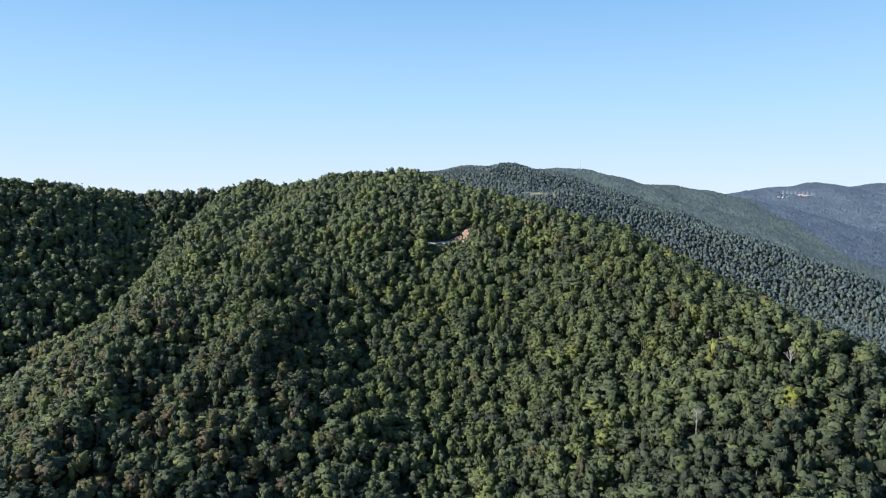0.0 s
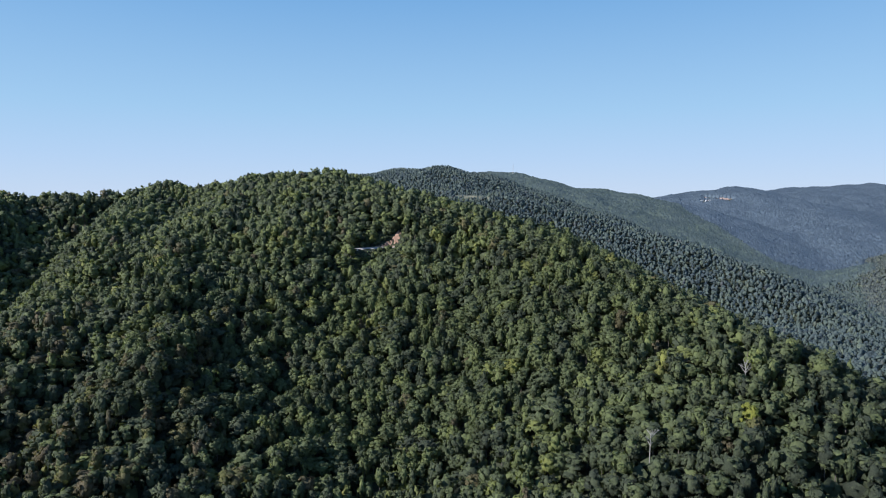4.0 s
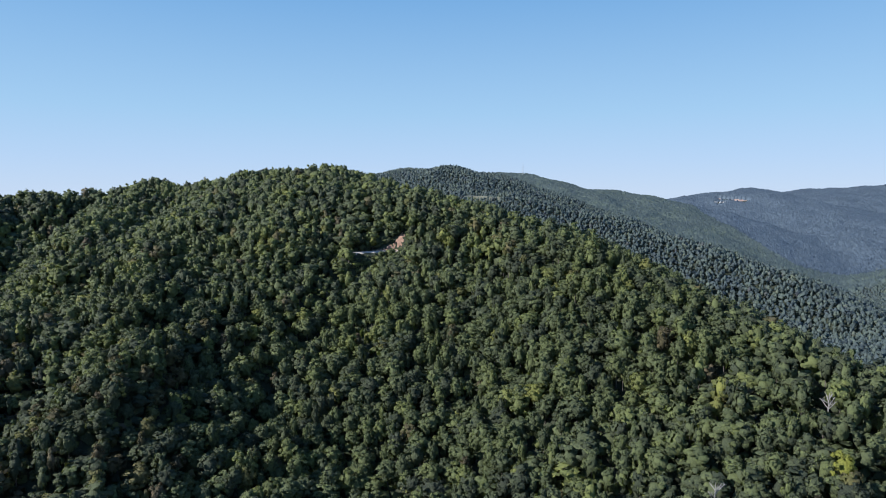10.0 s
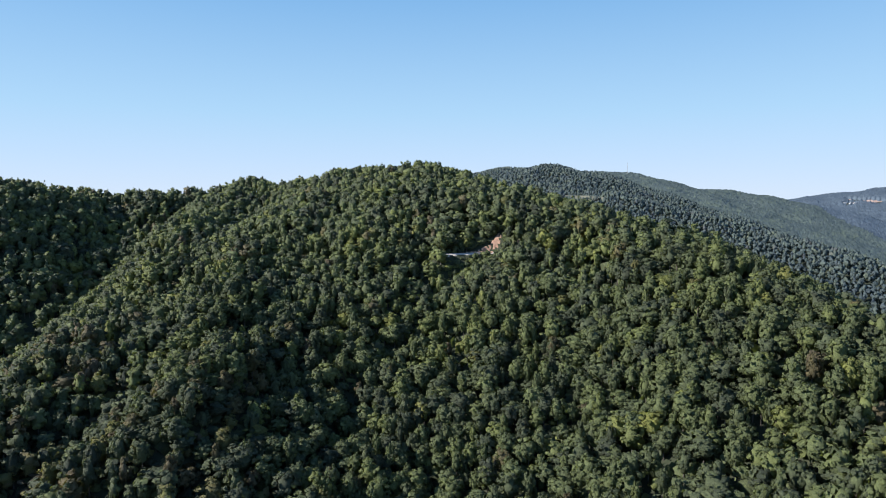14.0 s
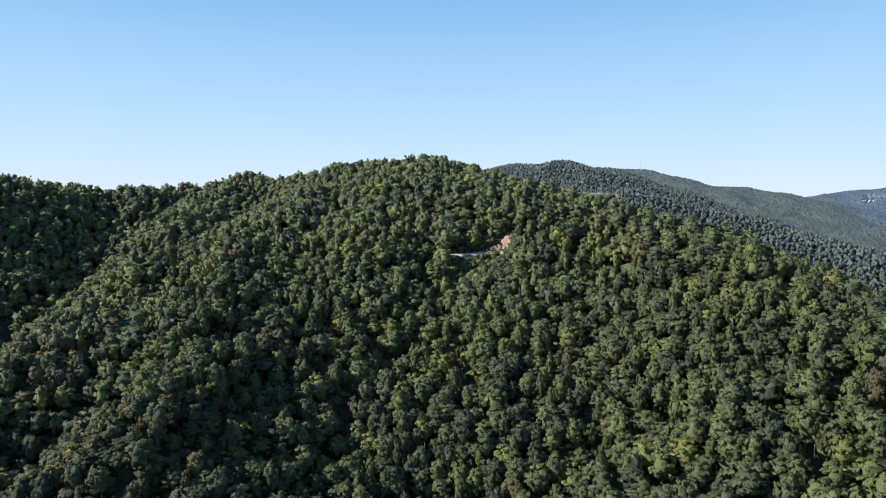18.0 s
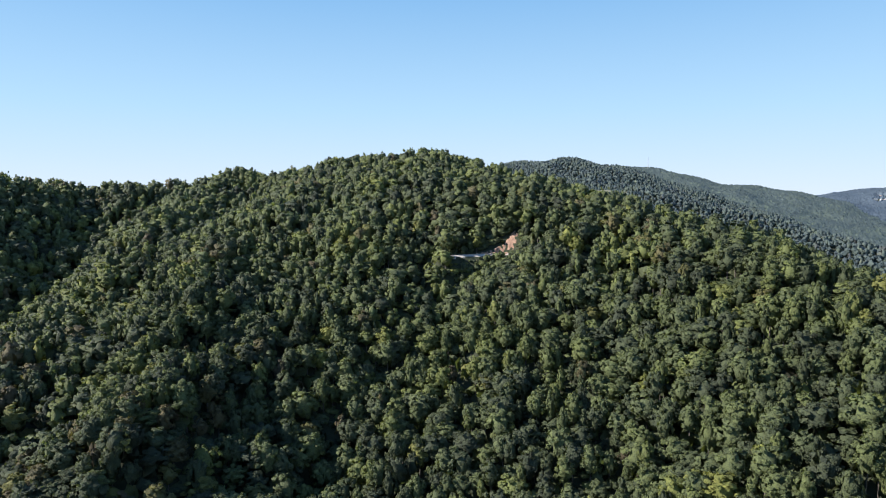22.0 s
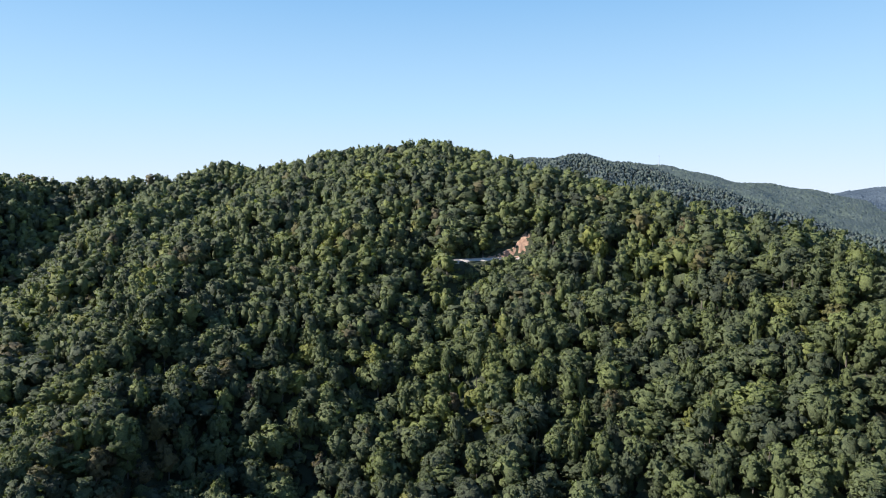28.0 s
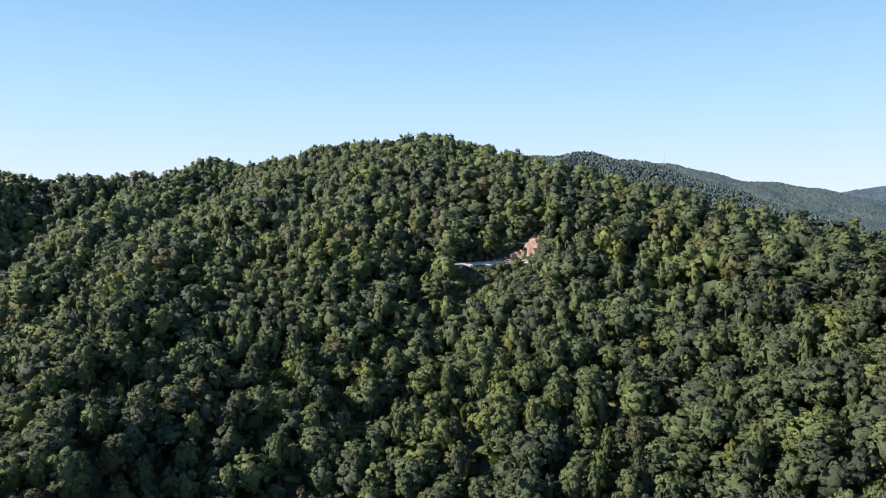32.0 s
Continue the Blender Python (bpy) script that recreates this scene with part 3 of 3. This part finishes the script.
def canopy_sheet(name, label, x, y, pick, whole, material, rise, uneven, seed):
    """The closed leaf canopy of woods too far off to tell trunks: a sheet over the treetops, one bump a crown."""
    r = np.random.RandomState(seed)
    rows, cols = x.shape
    step = x[0, 1] - x[0, 0]
    x = x + r.uniform(-0.38, 0.38, x.shape) * step
    y = y + r.uniform(-0.38, 0.38, x.shape) * step
    top = (np.arange(rows)[:, None] + np.arange(cols)[None]) % 2 == 0
    z = ground_height(x, y) + rise + uneven * np.where(top, r.uniform(0.45, 1.1, x.shape), r.uniform(-0.1, 0.4, x.shape))
    k = (np.arange(rows - 1)[:, None] * cols + np.arange(cols - 1)[None]).ravel()
    k = k[pick[:-1, :-1].ravel()]
    use = whole[:-1, :-1]
    corner = np.zeros((rows + 1, cols + 1), int)
    corner[1:-1, 1:-1] = use
    inner = (corner[:-1, :-1] + corner[1:, :-1] + corner[:-1, 1:] + corner[1:, 1:]) == 4
    z = np.where(inner, z, ground_height(x, y) + 1.0)
    tris = np.concatenate([np.stack([k, k + 1, k + cols + 1], 1), np.stack([k, k + cols + 1, k + cols], 1)])
    used, back = np.unique(tris, return_inverse=True)
    v = np.stack([x.ravel(), y.ravel(), z.ravel()], 1)[used]
    tone = np.clip(r.normal(0.16, 0.2, len(v)) + 0.12 * waves(v[:, 0], v[:, 1], 160, 44), 0, 1)
    return tagged(new(name, tri_mesh(name, v, back.reshape(-1, 3), [material], True, tone)), label, "forest", kind="stuff")


hx, hy = np.meshgrid(np.arange(-150, 3900, 11.0), np.arange(1500, 4560, 11.0))
reach = np.hypot(hx, hy)
want = (reach < 4760) & (reach > 1900) & ((hx > 1895) | (hy > 2145) | ((hx > 0.45 * hy) & (hy > 1720) & (hx < 750 + (hy - 850) * 0.667))) & ~cleared(hx, hy)
hz = ground_height(hx, hy)
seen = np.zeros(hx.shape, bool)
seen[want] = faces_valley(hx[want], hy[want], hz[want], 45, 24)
fine_x, fine_y = np.meshgrid(-150 + 5.5 * np.arange(2 * hx.shape[1]), 1500 + 5.5 * np.arange(2 * hx.shape[0]))
wooded = np.repeat(np.repeat(seen, 2, 0), 2, 1)
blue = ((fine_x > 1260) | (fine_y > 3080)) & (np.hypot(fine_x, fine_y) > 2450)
canopy_sheet("shoulder_woods", "dark haze-tinted blue-green woods on the far shoulder with the mast", fine_x, fine_y, wooded & ~blue, wooded, LEAVES_SHOULDER, 8.0, 10.0, 41)
canopy_sheet("horizon_woods", "haze-tinted blue woods on the ridges along the horizon", fine_x, fine_y, wooded & blue, wooded, LEAVES_HORIZON, 8.0, 11.0, 41)
print("canopy", int(seen.sum()))


# single trees of the near slope
def own_greens(lo, hi):
    """The part of the foliage tones between lo and hi, for one kind of tree."""
    def at(p):
        for (p0, c0), (p1, c1) in zip(GREENS, GREENS[1:]):
            if p <= p1:
                s = (p - p0) / (p1 - p0)
                return tuple(a + (b - a) * s for a, b in zip(c0, c1))
        return GREENS[-1][1]
    return tuple((k / 4, at(lo + (hi - lo) * k / 4)) for k in range(5))


KINDS = [
    ("oak_tree", 0.00, 0.20, "broad oak tree with a dark blue-green crown on the slope", (1.12, 0.97, 0.0)),
    ("basswood_tree", 0.20, 0.29, "round basswood tree with a dull dark green crown", (1.0, 1.0, 0.08)),
    ("maple_tree", 0.29, 0.36, "round-crowned maple tree with dense deep green leaves", (1.0, 0.98, 0.05)),
    ("cherry_tree", 0.36, 0.43, "wild cherry tree with a loose mid-green crown", (0.92, 1.05, 0.12)),
    ("beech_tree", 0.43, 0.50, "full green beech tree in the hillside canopy", (1.05, 1.0, 0.1)),
    ("tulip_tree", 0.50, 0.59, "tall tulip tree with a light green crown", (0.9, 1.1, 0.22)),
    ("ash_tree", 0.59, 0.69, "ash tree with a pale yellowish green crown", (0.97, 1.02, 0.1)),
    ("hickory_tree", 0.69, 0.855, "hickory tree with a yellow-green sunlit crown", (0.95, 1.03, 0.12)),
    ("sourwood_tree", 0.855, 1.01, "sourwood tree turning brown and reddish for autumn", (0.85, 0.92, 0.2)),
]


def tree_thing(name, label, seed, shape, material):
    """One tree: an empty at its foot, with trunk and crown."""
    w, h, pointed = shape
    root = new(name)
    root.empty_display_size = 0.5
    tv, tf = trunk_shape(seed, 12.0 * h, 0.3, 5, 3.2 * w)
    ob = new("trunk", tri_mesh("trunk", tv, tf, [BARK], True))
    ob.parent = root
    v, f, ways = crown_shape(seed, 4.7 * w, 3.5, 17.0 * h, 25, 17, 0.95, pointed)
    ob = new("crown", facing(tri_mesh("crown", v, f, [material], True), ways))
    ob.parent = root
    return tagged(root, label, "tree", "trees of the hillside")


sx, sy, sz = x[single], y[single], z[single]
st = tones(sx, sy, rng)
sw, sh_ = sizes(rng, len(sx)), np.clip(sizes(rng, len(sx)), 0.62, 1.25)
rest = np.zeros(len(sx), bool)
for name, lo, hi, label, shape in KINDS:
    own = leaf_material("leaves_of_" + name, own_greens(lo, min(hi, 1.0)), "object")
    firsts = [tree_thing(name, label, 300 + 7 * k + len(name), (shape[0] * s, shape[1], shape[2]), own) for k, s in enumerate((1.0, 0.92, 1.1, 1.03))]
    picks = np.where((st >= lo) & (st < hi))[0]
    rest[picks[290:]] = True
    for j, i in enumerate(picks[:290]):
        m = pose(sx[i], sy[i], sz[i], 0, 0, float(rng.uniform(0, 360))) @ Matrix.Diagonal((sw[i], sw[i], sh_[i], 1))
        if j < 4:
            firsts[j].matrix_basis = m
        else:
            tree = copy_thing(firsts[j % 4], m)
            tree.matrix_basis = m
    print(name, len(picks))


for k, (tx, ty, tw, th, tone, name, label) in enumerate(NOTABLE):
    stops = ((0.0, (0.195, 0.205, 0.045)), (1.0, (0.215, 0.22, 0.045))) if k == 0 else own_greens(max(tone - 0.02, 0), min(tone + 0.02, 1.0))
    leaves = leaf_material("standout_leaves", stops, "object")
    tree = tree_thing(name, label, 700 + k, (tw, 1.0, 0.1), leaves)
    tree.matrix_basis = pose(tx, ty, float(ground_height(tx, ty)), 0, 0, 40 * k) @ Matrix.Diagonal((1, 1, th, 1))

# ---- dirt road with its cut bank ----
def draped(name, x, y, keep, lift, material, rough=0.1, depth=0.6):
    """A sheet laid over the ground on the grid x, y where keep is true, with an edge that goes down into the soil."""
    rows, cols = x.shape
    z = ground_height(x, y) + lift + rough * waves(x, y, 2.3, 51) + rough * waves(x, y, 6.1, 52)
    z = np.where(keep, z, ground_height(x, y) - depth)
    k = (np.arange(rows - 1)[:, None] * cols + np.arange(cols - 1)[None]).ravel()
    q = np.stack([k, k + 1, k + cols + 1, k + cols], 1)
    some = keep.ravel()
    q = q[some[q].any(1)]
    return new(name, mesh_of(name, np.stack([x.ravel(), y.ravel(), z.ravel()], 1), q.ravel(), np.arange(len(q)) * 4, np.full(len(q), 4), [material], True))


def along_road(u0, u1, v0, v1, step):
    u, v = np.meshgrid(np.arange(u0, u1, step), np.arange(v0, v1, step))
    x = ROAD_AT[0] + u * ROAD_ALONG[0] - v * ROAD_ALONG[1]
    y = ROAD_AT[1] + u * ROAD_ALONG[1] + v * ROAD_ALONG[0]
    return u, v, x, y


u, v, rx_, ry_ = along_road(-22, 40, -7, 7, 0.6)
edge = 0.7 * waves(u, v, 7, 61)
road = draped("road", rx_, ry_, (v + edge > -4.2) & (v + edge < 2.4) & (u > -6) & (u < 36), 0.12, GRAVEL, 0.04)
tagged(road, "pale gravel road on a bench cut into the slope", "road", kind="structure")
u, v, rx_, ry_ = along_road(-2, 52, -8, 22, 0.6)
edge = 1.3 * waves(u, v, 9, 62) + 0.6 * waves(u, v, 3.5, 63)
low = (u > -4) & (u < 38) & (v > 2.3) & (v < 4.6 + 0.07 * u + edge)
fan = ((u - 38.0) / 6.0) ** 2 + ((v - 4.5 - 0.5 * (u - 38.0)) / 5.0) ** 2 < 1 + 0.4 * edge
bank = draped("cut_bank", rx_, ry_, low | fan, 0.16, EARTH, 0.34)
tagged(bank, "bare orange earth bank above the gravel road", "earth bank", kind="structure")
sx2, sy2 = scatter(-70, 40, 615, 710, 2.4, 64)
u, v = road_axes(sx2, sy2)
front = (u > -16) & (u < 50) & (v > -16) & (v < -5.6) & ~((u > 29) & (v > -9))
behind = (u > -4) & (u < 52) & (v > 7.4 + 0.06 * u) & (v < 15) | (u > 43.5) & (u < 52) & (v > -10) & (v < 15)
slope = (u > -12) & (u < 48) & (v > -32) & (v <= -14)
behind &= ((u - 38.0) / 6.6) ** 2 + ((v - 5.0 - 0.5 * (u - 38.0)) / 6.2) ** 2 > 1
grow = np.where(front, np.where((v < -8.5) | (u < -6), 1.3, 0.6), np.where(behind, 1.5, 1.9))
chance = np.random.RandomState(66).uniform(size=len(u))
keep = front | behind & (chance < 0.75) | slope & (chance < 0.85)
sx2, sy2, grow = sx2[keep], sy2[keep], grow[keep]
SHRUBS = [whole_tree(400 + k, 2.0, 0.0, 3.4, 9, 6, 0.6, 0.1, False) for k in range(3)]
shrubs = joined_trees("roadside_shrubs", SHRUBS, sx2, sy2, ground_height(sx2, sy2) - 0.3, grow * sizes(rng, len(sx2)), grow * sizes(rng, len(sx2)), tones(sx2, sy2, rng), 65, [LEAVES, BARK])
tagged(shrubs, "low green shrubs and saplings along the gravel road", "shrubs", kind="stuff")

# ---- fields and the valley farm ----
fx, fy = np.meshgrid(np.arange(122, 223, 4.0), np.arange(1420, 1680, 4.0))
field = draped("meadow", fx, fy, (np.abs(fx - 172) < 46 + 3 * waves(fx, fy, 30, 73)) & (fy > 1444) & (fy < 1577), 0.4, MEADOW, 0.1)
tagged(field, "pale mown meadow on the shoulder of the far hill", "meadow", kind="structure")
fx, fy = np.meshgrid(np.arange(-120, 121, 8.0), np.arange(-72, 57, 8.0))
wx, wy = STRIP[0] + fx * 0.48 + fy * 0.88, STRIP[1] - fx * 0.88 + fy * 0.48
field = draped("bare_field", wx, wy, (np.abs(fx) < 112) & (fy > -44) & (fy < 24), 0.5, STUBBLE, 0.2)
tagged(field, "bare pinkish clearing high on the distant ridge", "clearing", kind="structure")
fx, fy = np.meshgrid(np.arange(-27, 28, 3.0), np.arange(-93, 94, 3.0))
wx, wy = 679 + fx * 0.77 + fy * 0.64, 825 - fx * 0.64 + fy * 0.77
field = draped("lawn", wx, wy, (fx / 22) ** 2 + (fy / 55) ** 2 < 1 + 0.1 * waves(fx, fy, 20, 72), 0.4, LAWN, 0.05)
tagged(field, "mown green lawn round the valley farm", "lawn", kind="structure")


def box(bm, x0, x1, y0, y1, z0, z1):
    vs = [bm.verts.new((a, c, d)) for d in (z0, z1) for a, c in ((x0, y0), (x1, y0), (x1, y1), (x0, y1))]
    for q in ((3, 2, 1, 0), (4, 5, 6, 7), (0, 1, 5, 4), (1, 2, 6, 5), (2, 3, 7, 6), (3, 0, 4, 7)):
        bm.faces.new([vs[k] for k in q])


def farm_building(name, label, at, turn, long, deep, eave, ridge, roof_material, windows):
    """Gabled building with walls, two roof slopes, a door and windows in the long sides."""
    gz = float(ground_height(*at))
    root = new(name)
    root.matrix_basis = pose(at[0], at[1], gz, 0, 0, turn)
    bm = bmesh.new()
    box(bm, -long / 2, long / 2, -deep / 2, deep / 2, -1.0, eave)
    for s in (-1, 1):
        a = [bm.verts.new((s * long / 2, d, h)) for d, h in ((-deep / 2, eave), (deep / 2, eave), (0, ridge))]
        c = [bm.verts.new((s * (long / 2 - 0.3), d, h)) for d, h in ((-deep / 2, eave), (deep / 2, eave), (0, ridge))]
        bm.faces.new(a if s > 0 else a[::-1])
        bm.faces.new(c[::-1] if s > 0 else c)
    part("wall", bm, WHITE_WALL, root)
    for s in (-1, 1):
        bm = bmesh.new()
        o = 0.5
        drop = (ridge - eave) / (deep / 2) * o
        lo = [(s * (deep / 2 + o), eave - drop), (0, ridge)]
        vs = [bm.verts.new((e * (long / 2 + o), d, h + t)) for t in (0.02, 0.25) for e in (-1, 1) for d, h in lo]
        for q in ((0, 1, 3, 2), (4, 6, 7, 5), (0, 2, 6, 4), (1, 5, 7, 3), (0, 4, 5, 1), (2, 3, 7, 6)):
            bm.faces.new([vs[k] for k in q])
        bmesh.ops.recalc_face_normals(bm, faces=bm.faces)
        part("roof", bm, roof_material, root)
    for k in range(windows):
        px = -long / 2 + long * (k + 1) / (windows + 1)
        for s in (-1, 1):
            bm = bmesh.new()
            y0, y1 = sorted((s * deep / 2, s * (deep / 2 + 0.06)))
            door = k == windows // 2
            box(bm, px - 0.5, px + 0.5, y0, y1, 0.05 if door else 1.0, 2.1 if door else 2.3)
            part("door" if door else "window", bm, GLASS_DARK, root, "dark window pane" if not door else "dark door")
    return tagged(root, label, "building", "farm buildings")


farm_building("farmhouse", "white farmhouse with a pale metal roof on the lawn", (697, 874), 35, 13, 7.5, 3.6, 6.2, ROOF_METAL, 5)
farm_building("barn", "low white barn with a pale roof in the valley", (706, 852), 60, 11, 7, 3.0, 5.0, ROOF_METAL, 3)
farm_building("shed", "small white shed beside the lawn", (712, 838), 20, 8, 6, 2.8, 4.4, ROOF_GREY, 1)

for dx, dy, turn, long in ((-17, 15, 20, 15), (0, 0, 55, 18), (16, -13, 35, 14)):
    house = farm_building("house", "pale house with a grey roof high on the distant ridge", (HAMLET[0] + dx, HAMLET[1] + dy), turn, long, 10, 6.0, 10.0, ROOF_GREY, 4)
    tagged(house, "pale house with a grey roof high on the distant ridge", "building", "houses on the far ridge")


# ---- radio mast on the far shoulder ----
def rod(bm, p, q, r0, r1, sides=5):
    p, q = Vector(p), Vector(q)
    d = (q - p).normalized()
    a = d.orthogonal().normalized()
    c = d.cross(a)
    rings = []
    for o, r in ((p, r0), (q, r1)):
        rings.append([bm.verts.new(o + (a * math.cos(k * math.tau / sides) + c * math.sin(k * math.tau / sides)) * r) for k in range(sides)])
    for k in range(sides):
        bm.faces.new([rings[0][k], rings[0][(k + 1) % sides], rings[1][(k + 1) % sides], rings[1][k]])
    bm.faces.new(rings[0][::-1])
    bm.faces.new(rings[1])


MAST = (510.0, 2854.0)
mz = float(ground_height(*MAST))
mast = new("radio_mast")
mast.matrix_basis = pose(MAST[0], MAST[1], mz)
MAST_TOP = 317.0 - mz
feet = [(1.9 * math.cos(k * math.tau / 3), 1.9 * math.sin(k * math.tau / 3)) for k in range(3)]
for fx_, fy_ in feet:
    bm = bmesh.new()
    rod(bm, (fx_, fy_, -1), (fx_ * 0.35, fy_ * 0.35, MAST_TOP), 0.34, 0.24)
    part("leg", bm, STEEL, mast)
for k in range(10):
    h0, h1 = MAST_TOP * k / 10, MAST_TOP * (k + 1) / 10
    s0, s1 = 1 - 0.65 * k / 10, 1 - 0.65 * (k + 1) / 10
    for j in range(3):
        bm = bmesh.new()
        a_, c_ = feet[j], feet[(j + 1) % 3]
        rod(bm, (a_[0] * s0, a_[1] * s0, h0), (c_[0] * s1, c_[1] * s1, h1), 0.13, 0.13, 4)
        part("brace", bm, STEEL, mast)
bm = bmesh.new()
rod(bm, (0, 0, MAST_TOP - 1), (0, 0, MAST_TOP + 5), 0.2, 0.12)
part("antenna", bm, STEEL, mast, "thin grey whip antenna")
tagged(mast, "tall grey steel lattice radio mast on the ridge", "radio mast")


# ---- bare dead trees ----
def dead_tree(at, height, seed, label):
    r = random.Random(seed)
    root = new("dead_tree")
    root.matrix_basis = pose(at[0], at[1], float(ground_height(*at)))
    bm = bmesh.new()
    rod(bm, (0, 0, -1), (0.3, 0.2, height * 0.6), 0.34, 0.22, 6)
    rod(bm, (0.3, 0.2, height * 0.6), (0.5, 0.1, height), 0.22, 0.07, 6)
    part("trunk", bm, DEADWOOD, root)
    for k in range(9):
        a, h, o = k * 2.4 + r.uniform(-0.4, 0.4), height * r.uniform(0.5, 0.85), r.uniform(2.4, 4.8)
        tip = (0.3 + math.cos(a) * o, 0.2 + math.sin(a) * o, h + r.uniform(1.8, 4.2))
        bm = bmesh.new()
        rod(bm, (0.3, 0.2, h), tip, 0.2, 0.09, 5)
        for j in range(3):
            s = r.uniform(0.4, 0.9)
            f = (0.3 + (tip[0] - 0.3) * s, 0.2 + (tip[1] - 0.2) * s, h + (tip[2] - h) * s)
            rod(bm, f, (f[0] + r.uniform(-1, 1), f[1] + r.uniform(-1, 1), f[2] + r.uniform(0.8, 2.0)), 0.07, 0.03, 4)
        part("limb", bm, DEADWOOD, root)
    return tagged(root, label, "tree", "dead trees")


dead_tree((129, 349), 21, 5, "leafless grey dead tree with many bare limbs")
dead_tree((190, 372), 15.5, 9, "bleached dead snag among green trees")
